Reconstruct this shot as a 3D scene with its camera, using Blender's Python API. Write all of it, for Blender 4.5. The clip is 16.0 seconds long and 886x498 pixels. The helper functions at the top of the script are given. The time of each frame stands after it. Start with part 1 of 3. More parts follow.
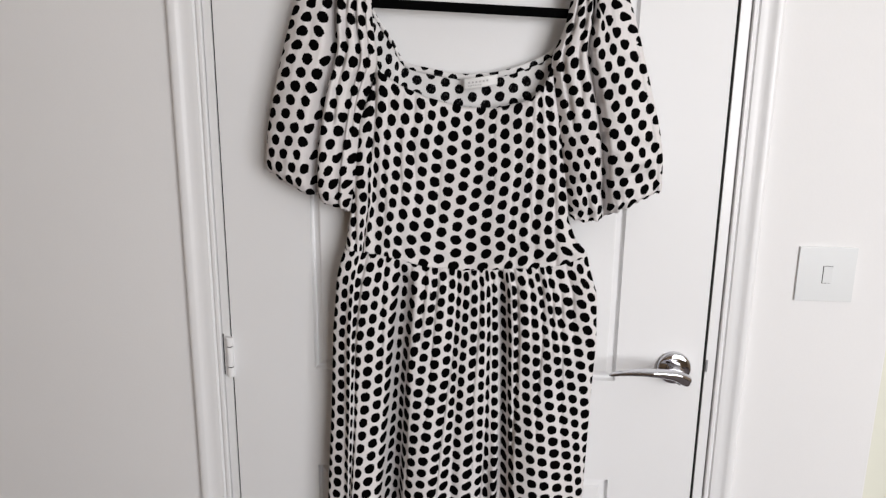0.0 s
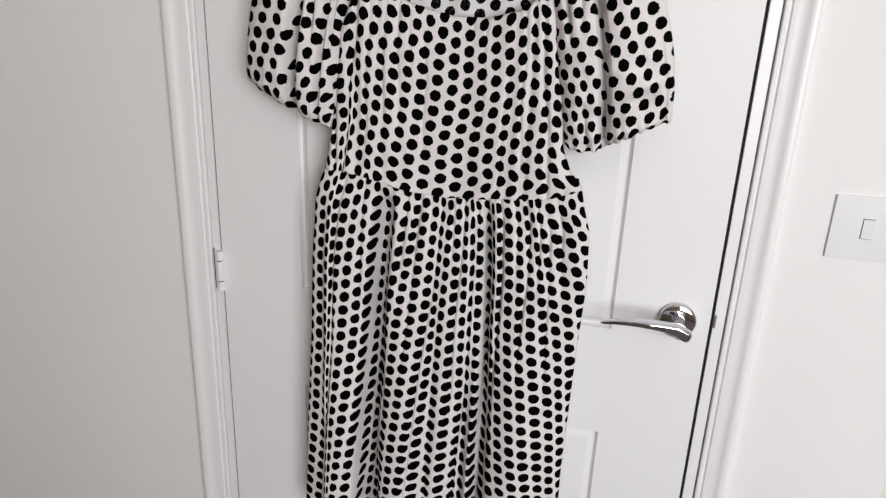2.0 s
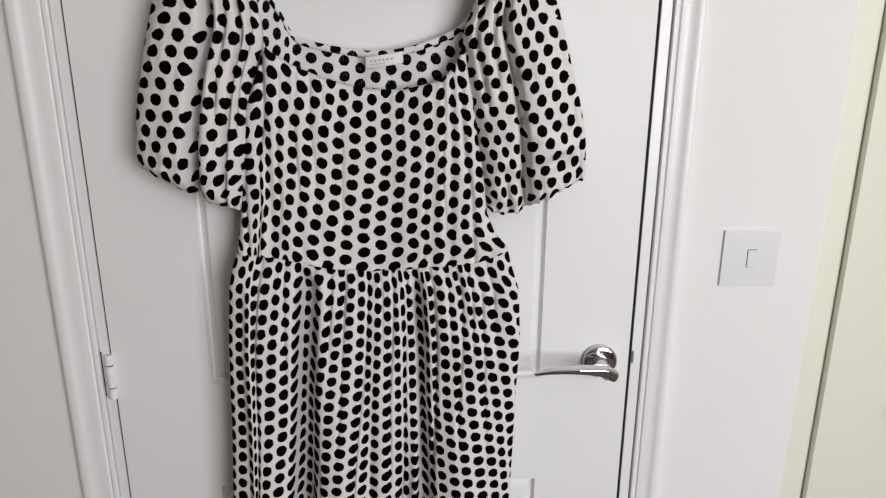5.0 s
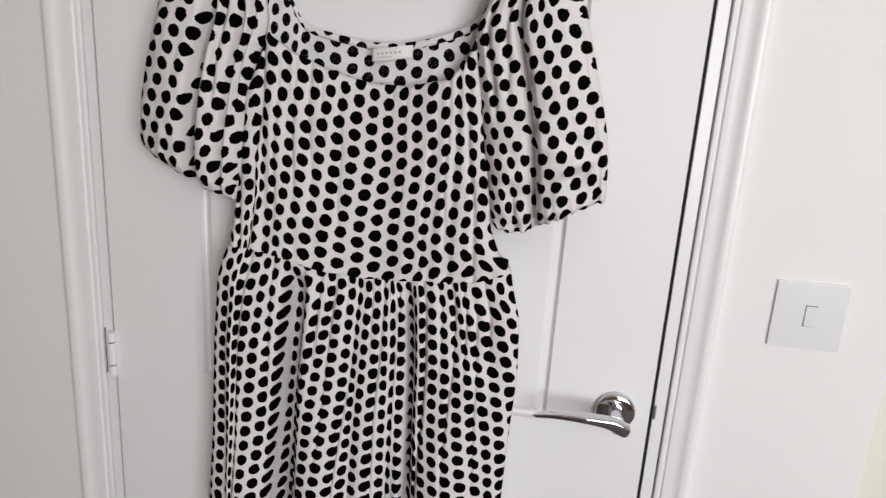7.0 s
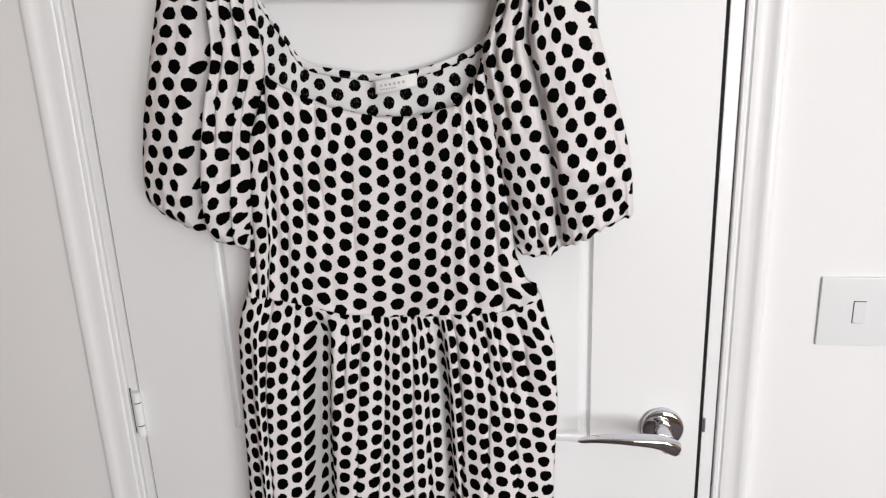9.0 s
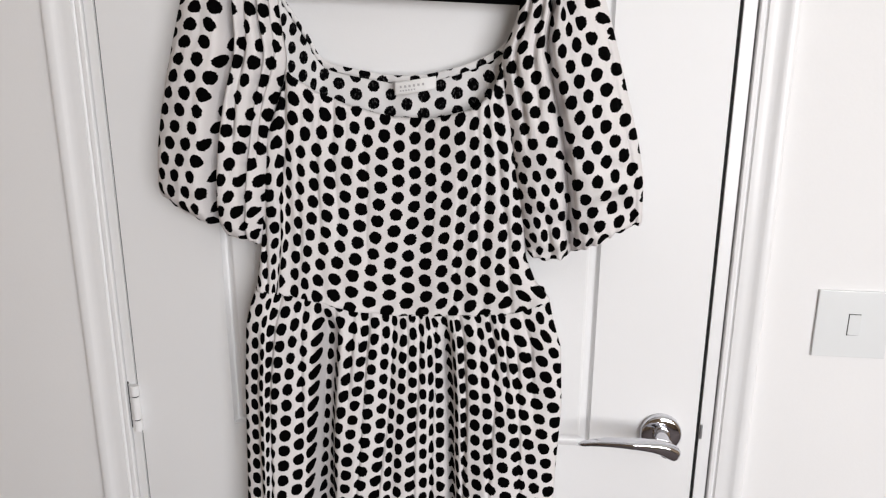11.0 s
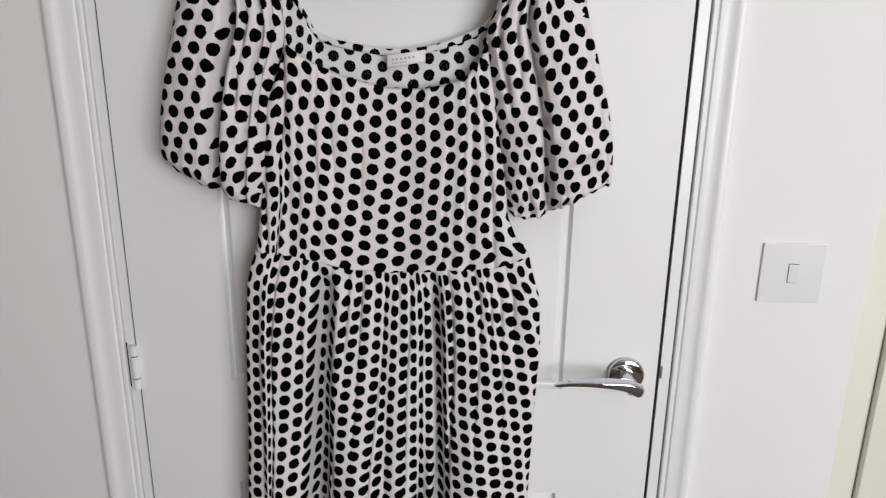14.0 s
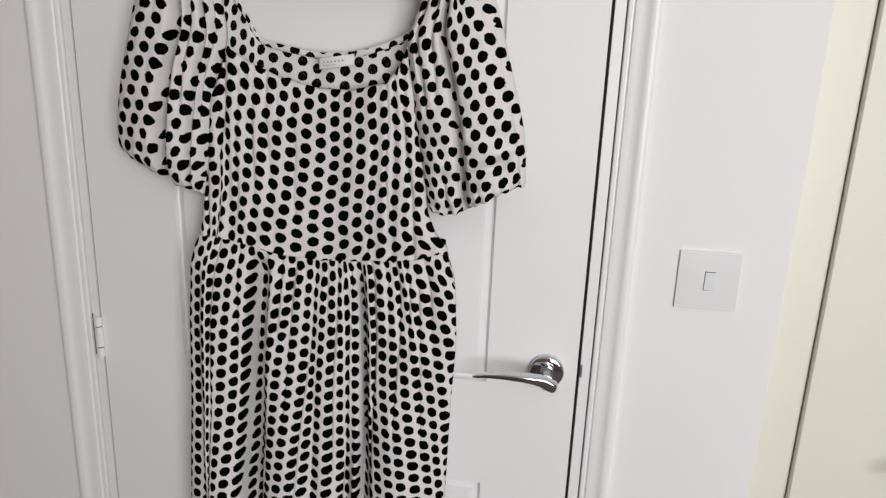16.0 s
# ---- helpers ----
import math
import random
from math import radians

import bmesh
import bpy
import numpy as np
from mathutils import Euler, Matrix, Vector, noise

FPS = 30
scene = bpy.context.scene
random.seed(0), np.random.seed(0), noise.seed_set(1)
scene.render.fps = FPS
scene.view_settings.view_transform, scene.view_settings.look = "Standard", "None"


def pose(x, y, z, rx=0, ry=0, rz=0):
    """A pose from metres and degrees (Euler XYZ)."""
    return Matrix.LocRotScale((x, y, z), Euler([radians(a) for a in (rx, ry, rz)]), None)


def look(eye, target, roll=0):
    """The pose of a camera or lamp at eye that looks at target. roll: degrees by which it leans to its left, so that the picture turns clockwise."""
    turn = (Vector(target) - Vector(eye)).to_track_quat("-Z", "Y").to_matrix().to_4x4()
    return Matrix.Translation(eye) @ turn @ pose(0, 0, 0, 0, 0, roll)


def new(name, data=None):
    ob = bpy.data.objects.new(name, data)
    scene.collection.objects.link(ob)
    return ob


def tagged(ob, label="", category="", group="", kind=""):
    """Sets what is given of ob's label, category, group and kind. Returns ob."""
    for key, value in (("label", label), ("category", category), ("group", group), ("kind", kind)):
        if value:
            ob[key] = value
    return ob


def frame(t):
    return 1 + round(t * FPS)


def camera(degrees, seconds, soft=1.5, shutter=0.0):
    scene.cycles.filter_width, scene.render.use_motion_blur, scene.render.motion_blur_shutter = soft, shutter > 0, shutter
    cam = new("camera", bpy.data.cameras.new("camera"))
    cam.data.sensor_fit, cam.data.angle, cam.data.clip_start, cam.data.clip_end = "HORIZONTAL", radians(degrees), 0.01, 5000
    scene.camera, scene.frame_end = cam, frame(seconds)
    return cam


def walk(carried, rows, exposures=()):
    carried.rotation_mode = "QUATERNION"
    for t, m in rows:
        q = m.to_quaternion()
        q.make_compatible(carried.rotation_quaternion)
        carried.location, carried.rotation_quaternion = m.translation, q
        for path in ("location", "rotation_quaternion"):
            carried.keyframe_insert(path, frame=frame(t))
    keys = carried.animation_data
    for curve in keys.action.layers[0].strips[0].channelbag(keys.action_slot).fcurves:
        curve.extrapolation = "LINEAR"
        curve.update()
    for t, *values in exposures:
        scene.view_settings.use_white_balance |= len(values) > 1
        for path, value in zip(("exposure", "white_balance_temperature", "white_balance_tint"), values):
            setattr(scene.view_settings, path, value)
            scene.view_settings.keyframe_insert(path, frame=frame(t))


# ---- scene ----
cam = camera(65.6, 16.0, soft=1.2, shutter=0.2)
PATH = [
    (0, (0.053, -1.049, 1.407), (-0.103, 0.896, 0.971), 0.6),
    (0.5, (-0.002, -1.072, 1.391), (-0.09, 0.853, 0.857), -0.8),
    (1, (-0.006, -1.048, 1.381), (0.039, 0.829, 0.693), 0.6),
    (1.3, (0.02, -1.032, 1.383), (0.021, 0.828, 0.648), 0.0),
    (1.5, (0.057, -1.02, 1.369), (-0.037, 0.855, 0.679), -0.3),
    (2, (0.202, -0.957, 1.391), (-0.209, 0.892, 0.748), 2.2),
    (2.5, (0.243, -0.934, 1.391), (-0.272, 0.858, 0.667), 3.2),
    (3, (0.245, -0.939, 1.407), (-0.237, 0.907, 0.808), 4.8),
    (3.5, (0.209, -0.907, 1.431), (0.01, 1.006, 0.882), 0.7),
    (3.7, (0.186, -0.915, 1.434), (0.075, 1.023, 0.954), -0.4),
    (5.8, (0.024, -0.956, 1.438), (0.145, 0.952, 0.85), 0.8),
    (6, (0.026, -0.963, 1.433), (0.095, 0.953, 0.865), -0.1),
    (6.5, (0.07, -0.939, 1.43), (0.07, 0.983, 0.875), -0.3),
    (7, (0.214, -0.853, 1.419), (-0.056, 1.059, 0.898), 3.7),
    (7.5, (0.268, -0.806, 1.431), (-0.372, 0.989, 0.824), 1.6),
    (8, (0.264, -0.791, 1.42), (-0.379, 1.012, 0.841), 1.1),
    (8.5, (0.239, -0.79, 1.433), (-0.193, 1.098, 0.937), 0.4),
    (9, (0.195, -0.814, 1.449), (-0.111, 1.091, 0.922), -2.3),
    (9.2, (0.195, -0.825, 1.432), (-0.109, 1.088, 0.933), -1.8),
    (11.3, (0.137, -0.836, 1.437), (-0.081, 1.091, 0.95), 0.7),
    (11.5, (0.124, -0.834, 1.437), (-0.085, 1.093, 0.943), 0.9),
    (12, (0.088, -0.841, 1.441), (-0.12, 1.09, 0.967), -0.1),
    (12.5, (0.046, -0.872, 1.447), (-0.093, 1.07, 0.989), -1.2),
    (13, (0.026, -0.904, 1.443), (-0.012, 1.037, 0.96), 0.1),
    (13.5, (0.042, -0.917, 1.432), (0.094, 1.019, 0.934), 0.8),
    (14, (0.108, -0.918, 1.433), (0.03, 1.004, 0.886), 0.7),
    (14.5, (0.204, -0.915, 1.443), (0.031, 0.994, 0.872), 3.8),
    (15, (0.268, -0.939, 1.421), (-0.032, 0.951, 0.84), 4.7),
    (15.5, (0.294, -0.948, 1.425), (0.099, 0.957, 0.847), 3.3),
    (16, (0.299, -0.963, 1.429), (0.049, 0.952, 0.909), 2.2),
]
EXPOSURES = [(0.0, -0.2), (0.5, -0.12), (1.0, -0.12), (1.5, -0.32), (2.0, -0.2), (2.5, -0.08), (3.0, -0.08), (3.7, -0.2), (5.8, -0.45), (6.0, -0.48), (6.5, -0.48), (7.0, -0.3), (7.5, -0.12), (8.0, -0.13), (8.5, -0.14), (9.2, -0.08),
             (11.3, -0.1), (12.0, -0.08), (12.5, -0.03), (13.0, -0.02), (13.5, -0.2), (14.0, -0.34), (14.5, -0.38), (16.0, -0.4)]
walk(cam, [(t, look(eye, target, roll)) for t, eye, target, roll in PATH], EXPOSURES)


# ---- light ----
world = bpy.data.worlds.new("sky")
scene.world = world
world.use_nodes = True
wn = world.node_tree.nodes
sky = wn.new("ShaderNodeTexSky")
sky.sky_type, sky.sun_disc = "NISHITA", False
sky.sun_elevation, sky.sun_rotation = radians(40), radians(200)
world.node_tree.links.new(sky.outputs[0], wn["Background"].inputs[0])
wn["Background"].inputs[1].default_value = 0.12


def window_light(name, m, sx, sy, watts, colour):
    lamp = bpy.data.lights.new(name, "AREA")
    lamp.shape, lamp.size, lamp.size_y, lamp.energy, lamp.color = "RECTANGLE", sx, sy, watts, colour
    ob = new(name, lamp)
    ob.matrix_basis = m
    return ob


# daylight entering by the window opening behind the camera
window_light("window_daylight", look((1.45, -2.66, 1.48), (0.1, 0.0, 1.05)), 1.44, 1.4, 80, (0.978, 0.976, 1.0))


# ---- materials ----
def nodes_of(name):
    mat = bpy.data.materials.new(name)
    mat.use_nodes = True
    t = mat.node_tree
    return mat, t.nodes, t.links, t.nodes["Principled BSDF"]


def painted(name, colour, rough=0.5, grain=220.0, bump=0.03, blotch=0.03, metal=0.0, coat=0.0):
    """A painted or plain surface: faint blotches, fine grain and roller relief."""
    mat, n, l, p = nodes_of(name)
    tc = n.new("ShaderNodeTexCoord")
    big, small = n.new("ShaderNodeTexNoise"), n.new("ShaderNodeTexNoise")
    big.inputs["Scale"].default_value, big.inputs["Detail"].default_value = 3.5, 4
    small.inputs["Scale"].default_value, small.inputs["Detail"].default_value = grain, 3
    l.new(tc.outputs["Object"], big.inputs["Vector"]), l.new(tc.outputs["Object"], small.inputs["Vector"])
    mix = n.new("ShaderNodeMix")
    mix.data_type = "RGBA"
    mix.inputs["A"].default_value = (*[c * (1 - blotch) for c in colour], 1)
    mix.inputs["B"].default_value = (*[min(1, c * (1 + blotch)) for c in colour], 1)
    add = n.new("ShaderNodeMath")
    add.operation = "MULTIPLY_ADD"
    l.new(small.outputs["Fac"], add.inputs[0])
    add.inputs[1].default_value = 0.35
    l.new(big.outputs["Fac"], add.inputs[2])
    l.new(add.outputs[0], mix.inputs["Factor"])
    l.new(mix.outputs["Result"], p.inputs["Base Color"])
    rr = n.new("ShaderNodeMapRange")
    rr.inputs["To Min"].default_value, rr.inputs["To Max"].default_value = max(0.02, rough - 0.06), rough + 0.08
    l.new(big.outputs["Fac"], rr.inputs["Value"]), l.new(rr.outputs[0], p.inputs["Roughness"])
    b = n.new("ShaderNodeBump")
    b.inputs["Strength"].default_value, b.inputs["Distance"].default_value = bump, 0.002
    l.new(small.outputs["Fac"], b.inputs["Height"]), l.new(b.outputs[0], p.inputs["Normal"])
    p.inputs["Metallic"].default_value, p.inputs["Coat Weight"].default_value = metal, coat
    return mat


def math_node(n, l, op, a, b=None, c=None):
    m = n.new("ShaderNodeMath")
    m.operation = op
    for k, v in enumerate((a, b, c)):
        if v is None:
            continue
        if isinstance(v, (int, float)):
            m.inputs[k].default_value = v
        else:
            l.new(v, m.inputs[k])
    return m.outputs[0]


STEP_U, STEP_V = 0.0205, 0.0205    # spacing of the printed dots across and along the cloth


def dotted(name, ground, ink, step_u=STEP_U, step_v=STEP_V, radius=0.0077, speckle=0.0):
    """Woven cloth printed with staggered round dots with fringed edges; the map is in metres of cloth."""
    mat, n, l, p = nodes_of(name)
    uv = n.new("ShaderNodeUVMap")
    uv.uv_map = "cloth"
    sep = n.new("ShaderNodeSeparateXYZ")
    l.new(uv.outputs[0], sep.inputs[0])
    m = lambda op, *a: math_node(n, l, op, *a)  # noqa: E731
    u = m("DIVIDE", sep.outputs[0], step_u)
    col = m("FLOOR", u)
    fu = m("MULTIPLY", m("SUBTRACT", m("SUBTRACT", u, col), 0.5), step_u)
    half = m("MULTIPLY", m("FLOORED_MODULO", col, 2.0), 0.5)
    v = m("ADD", m("DIVIDE", sep.outputs[1], step_v), half)
    row = m("FLOOR", v)
    fv = m("MULTIPLY", m("SUBTRACT", m("SUBTRACT", v, row), 0.5), step_v)
    cell = n.new("ShaderNodeCombineXYZ")
    l.new(col, cell.inputs[0]), l.new(row, cell.inputs[1])
    wn_ = n.new("ShaderNodeTexWhiteNoise")
    wn_.noise_dimensions = "2D"
    l.new(cell.outputs[0], wn_.inputs["Vector"])
    fringe, wob = n.new("ShaderNodeTexNoise"), n.new("ShaderNodeTexNoise")
    stretch = n.new("ShaderNodeMapping")
    stretch.inputs["Scale"].default_value = (1.0, 0.6, 1.0)
    l.new(uv.outputs[0], stretch.inputs[0]), l.new(stretch.outputs[0], fringe.inputs["Vector"]), l.new(uv.outputs[0], wob.inputs["Vector"])
    fringe.inputs["Scale"].default_value, fringe.inputs["Detail"].default_value = 620, 1
    wob.inputs["Scale"].default_value, wob.inputs["Detail"].default_value = 130, 1
    d = m("SQRT", m("ADD", m("MULTIPLY", fu, fu), m("MULTIPLY", fv, fv)))
    d = m("ADD", d, m("MULTIPLY", m("SUBTRACT", fringe.outputs["Fac"], 0.5), 0.0027))
    d = m("ADD", d, m("MULTIPLY", m("SUBTRACT", wob.outputs["Fac"], 0.5), 0.0022))
    r = m("ADD", radius - 0.0004, m("MULTIPLY", wn_.outputs["Value"], 0.0006))
    edge = n.new("ShaderNodeMapRange")
    edge.inputs["From Min"].default_value, edge.inputs["From Max"].default_value = -0.00022, 0.00022
    l.new(m("SUBTRACT", r, d), edge.inputs["Value"])
    dot = edge.outputs[0]
    weave, fade = n.new("ShaderNodeTexNoise"), n.new("ShaderNodeTexNoise")
    l.new(uv.outputs[0], weave.inputs["Vector"]), l.new(uv.outputs[0], fade.inputs["Vector"])
    weave.inputs["Scale"].default_value, weave.inputs["Detail"].default_value = 900, 2
    fade.inputs["Scale"].default_value, fade.inputs["Detail"].default_value = 18, 3
    if speckle:
        worn = n.new("ShaderNodeMapRange")
        scratch = n.new("ShaderNodeTexNoise")
        scratch.inputs["Scale"].default_value, scratch.inputs["Detail"].default_value = 420, 2
        l.new(stretch.outputs[0], scratch.inputs["Vector"])
        worn.inputs["From Min"].default_value, worn.inputs["From Max"].default_value = 0.56, 0.68
        worn.inputs["To Min"].default_value, worn.inputs["To Max"].default_value = 1.0, 1.0 - speckle
        l.new(scratch.outputs["Fac"], worn.inputs["Value"])
        dot = m("MULTIPLY", dot, worn.outputs[0])
    tone = n.new("ShaderNodeMix")
    tone.data_type = "RGBA"
    tone.inputs["A"].default_value, tone.inputs["B"].default_value = (*[c * 0.95 for c in ground], 1), (*[min(1, c * 1.04) for c in ground], 1)
    l.new(fade.outputs["Fac"], tone.inputs["Factor"])
    mix = n.new("ShaderNodeMix")
    mix.data_type = "RGBA"
    l.new(dot, mix.inputs["Factor"]), l.new(tone.outputs["Result"], mix.inputs["A"])
    mix.inputs["B"].default_value = (*ink, 1)
    l.new(mix.outputs["Result"], p.inputs["Base Color"])
    p.inputs["Roughness"].default_value = 0.85
    p.inputs["Specular IOR Level"].default_value = 0.02
    crinkle = n.new("ShaderNodeTexNoise")
    tall = n.new("ShaderNodeMapping")
    tall.inputs["Scale"].default_value = (1.0, 0.28, 1.0)
    l.new(uv.outputs[0], tall.inputs[0]), l.new(tall.outputs[0], crinkle.inputs["Vector"])
    crinkle.inputs["Scale"].default_value, crinkle.inputs["Detail"].default_value = 150, 4
    b = n.new("ShaderNodeBump")
    b.inputs["Strength"].default_value, b.inputs["Distance"].default_value = 0.3, 0.003
    h = m("ADD", crinkle.outputs["Fac"], m("MULTIPLY", weave.outputs["Fac"], 0.25))
    l.new(h, b.inputs["Height"]), l.new(b.outputs[0], p.inputs["Normal"])
    return mat


WALL = painted("matt_white_emulsion", (0.80, 0.79, 0.785), 0.75, 260, 0.05, 0.02)
# unseen walls: brown tone set for warm bounce and darker chrome reflections
ROOM = painted("unseen_wall_bounce_tone", (0.33, 0.245, 0.165), 0.8, 260, 0.05, 0.02)
CEIL = painted("ceiling_white", (0.82, 0.82, 0.81), 0.85, 200, 0.04, 0.02)
GLOSS = painted("satin_white_woodwork", (0.82, 0.815, 0.815), 0.34, 160, 0.02, 0.015, coat=0.1)
DOORP = painted("satin_white_door_paint", (0.81, 0.805, 0.805), 0.52, 420, 0.05, 0.015)
CREAM = painted("cream_eggshell_paint", (0.74, 0.735, 0.635), 0.5, 300, 0.03, 0.02)
PLASTIC = painted("white_moulded_plastic", (0.71, 0.72, 0.72), 0.34, 500, 0.005, 0.01, coat=0.2)
CHROME = painted("polished_chrome", (0.63, 0.63, 0.66), 0.0, 60, 0.004, 0.02, metal=1.0)
# near black that stands in for the shade inside narrow gaps
DARK = painted("dark_gap_shade", (0.006, 0.006, 0.006), 0.9)
STEEL = painted("dull_steel", (0.30, 0.30, 0.31), 0.4, metal=1.0)
VELVET = painted("black_velvet_flock", (0.0012, 0.0012, 0.0013), 0.95, 900, 0.1, 0.1)
VELVET.node_tree.nodes["Principled BSDF"].inputs["Specular IOR Level"].default_value = 0.05
# unseen floor, kept dark so the undersides of the levers reflect dark
DARK_FLOOR = painted("unseen_floor_dark_tone", (0.085, 0.068, 0.066), 0.95, 700, 0.6, 0.08)
TAPE = painted("white_woven_label_tape", (0.74, 0.73, 0.72), 0.7, 1500, 0.1, 0.03)
INK = painted("grey_label_thread", (0.42, 0.41, 0.41), 0.8)
GLASS = painted("window_frame_white", (0.8, 0.8, 0.8), 0.3)
CLOTH = dotted("white_cotton_black_dots", (0.705, 0.676, 0.67), (0.0015, 0.0014, 0.0015))
INSIDE = dotted("dotted_cotton_wrong_side", (0.70, 0.685, 0.68), (0.0015, 0.0015, 0.0018), radius=0.0072, speckle=0.07)


# ---- building helpers ----
def thing(name, at, label, category, group="", kind=""):
    ob = new(name)
    ob.empty_display_size = 0.05
    ob.location = at
    return tagged(ob, label, category, group, kind)


def part(name, bm, material, parent=None, label="", smooth=False):
    me = bpy.data.meshes.new(name)
    bmesh.ops.recalc_face_normals(bm, faces=bm.faces)
    bm.to_mesh(me)
    bm.free()
    me.materials.append(material)
    if smooth:
        me.polygons.foreach_set("use_smooth", [True] * len(me.polygons))
    ob = new(name, me)
    if parent is not None:
        ob.parent = parent
        if parent.data is None:
            ob.matrix_parent_inverse = Matrix.Translation(parent.location).inverted()
    if label:
        ob["label"] = label
    return ob


def box(x0, x1, y0, y1, z0, z1, bevel=0.0, bm=None):
    own = bmesh.new()
    bmesh.ops.create_cube(own, size=1)
    bmesh.ops.transform(own, matrix=Matrix.LocRotScale(((x0 + x1) / 2, (y0 + y1) / 2, (z0 + z1) / 2), None, (x1 - x0, y1 - y0, z1 - z0)), verts=own.verts)
    if bevel:
        bmesh.ops.bevel(own, geom=own.edges[:], offset=bevel, segments=2, affect="EDGES", profile=0.7)
    if bm is None:
        return own
    me = bpy.data.meshes.new("tmp")
    own.to_mesh(me)
    bm.from_mesh(me)
    bpy.data.meshes.remove(me)
    own.free()
    return bm


def sweep(path, sections, closed_ends=True, bm=None):
    """Rings of points: one section (list of (a, b)) at each path frame (origin, a axis, b axis)."""
    bm = bm or bmesh.new()
    rings = []
    for (o, ax, bx), sec in zip(path, sections):
        rings.append([bm.verts.new(Vector(o) + Vector(ax) * a + Vector(bx) * b) for a, b in sec])
    for r0, r1 in zip(rings, rings[1:]):
        k = len(r0)
        for i in range(k):
            bm.faces.new((r0[i], r0[(i + 1) % k], r1[(i + 1) % k], r1[i]))
    if closed_ends:
        bm.faces.new(rings[0]), bm.faces.new(rings[-1])
    return bm


def ellipse(a, b, k=20, power=1.0):
    out = []
    for i in range(k):
        c, s = math.cos(2 * math.pi * i / k), math.sin(2 * math.pi * i / k)
        out.append((a * math.copysign(abs(c) ** power, c), b * math.copysign(abs(s) ** power, s)))
    return out


def lathe_y(x, z, profile, k=40):
    """A turned piece on an axis along y: profile of (y, radius)."""
    path = [((x, y, z), (1, 0, 0), (0, 0, 1)) for y, _ in profile]
    return sweep(path, [ellipse(r, r, k) for _, r in profile])


def curve_at(pts, t):
    """A smooth line through points spread by their own spacing, t from 0 to 1."""
    pts = [Vector(p) for p in pts]
    cum = [0.0]
    for a, b in zip(pts, pts[1:]):
        cum.append(cum[-1] + (b - a).length)
    d = t * cum[-1]
    k = max(i for i in range(len(pts) - 1) if cum[i] <= d + 1e-9)
    f = (d - cum[k]) / max(1e-9, cum[k + 1] - cum[k])
    p0, p1, p2, p3 = pts[max(0, k - 1)], pts[k], pts[k + 1], pts[min(len(pts) - 1, k + 2)]
    return 0.5 * (2 * p1 + (p2 - p0) * f + (2 * p0 - 5 * p1 + 4 * p2 - p3) * f * f + (3 * p1 - p0 - 3 * p2 + p3) * f ** 3)


def interp(x, pts):
    return float(np.interp(x, [p[0] for p in pts], [p[1] for p in pts]))


def cloth(name, grid, material, parent, label="", shift=(0.0, 0.0), thick=0.0009, uvs=None, slack=1.0):
    """A cloth sheet from a grid [row][column] of points; its map counts metres along rows and columns."""
    g = np.array(grid, float)
    rows, cols = g.shape[:2]
    du = np.linalg.norm(np.diff(g, axis=1), axis=2)
    u = np.concatenate([np.zeros((rows, 1)), np.cumsum(du, axis=1)], axis=1)
    u -= u[:, cols // 2:cols // 2 + 1]
    v = g[:, :, 2] - 1.4
    if uvs is not None:
        u, v = np.array(uvs[0], float), np.array(uvs[1], float) - 1.4
    # the weave pulls a little out of true
    x, z = g[:, :, 0], g[:, :, 2]
    u = u + slack * (0.0013 * np.sin(31 * z + 17 * x + 9 * len(name)) + 0.0007 * np.sin(74 * z - 40 * x))
    v = v + slack * (0.0014 * np.sin(36 * x + 11 * z + 5 * len(name)) + 0.0009 * np.sin(83 * x - 23 * z))
    u, v = u + shift[0] + 5, v + shift[1] + 5
    me = bpy.data.meshes.new(name)
    quads = [(j * cols + i, j * cols + i + 1, (j + 1) * cols + i + 1, (j + 1) * cols + i) for j in range(rows - 1) for i in range(cols - 1)]
    me.from_pydata([tuple(p) for p in g.reshape(-1, 3)], [], quads)
    lay = me.uv_layers.new(name="cloth")
    idx = np.array(quads).reshape(-1)
    uv = np.stack([u.reshape(-1)[idx], v.reshape(-1)[idx]], axis=1)
    lay.data.foreach_set("uv", uv.reshape(-1))
    me.polygons.foreach_set("use_smooth", [True] * len(quads))
    me.materials.append(material)
    ob = new(name, me)
    ob.parent = parent
    if parent.data is None:
        ob.matrix_parent_inverse = Matrix.Translation(parent.location).inverted()
    if label:
        ob["label"] = label
    if thick:
        mod = ob.modifiers.new("thickness", "SOLIDIFY")
        mod.thickness, mod.offset = thick, 0.0
    return ob


# ---- structure ----
WY = 0.003     # face of the door wall
LX, RX = -0.381, 0.3815    # edges of the door leaf
TOP = 1.981


def structure(name, bm, mat, label, category):
    return tagged(part(name, bm, mat), label, category, kind="structure")


structure("wall_north_left", box(-1.75, -0.405, WY, 0.12, 0, 2.4), WALL, "plain white painted wall beside the door frame", "wall")
structure("wall_north_right", box(0.403, 0.6545, WY, 0.12, 0, 2.4, 0.002), WALL, "white painted wall strip carrying the light switch", "wall")
structure("wall_north_top", box(-0.403, 0.403, WY, 0.12, 2.005, 2.4), WALL, "white painted wall above the door", "wall")
structure("wall_north_backing", box(-0.5, 2.5, 0.16, 0.24, 0, 2.4), WALL, "plain wall behind the doors", "wall")
# the side and back walls are added out of view to close the room
structure("wall_west", box(-1.85, -1.75, -2.7, 0.24, 0, 2.4), ROOM, "unseen side wall, brown tone set for warm bounce", "wall")
bm = box(-1.85, 0.71, -2.8, -2.7, 0, 2.4)
box(2.19, 2.5, -2.8, -2.7, 0, 2.4, bm=bm)
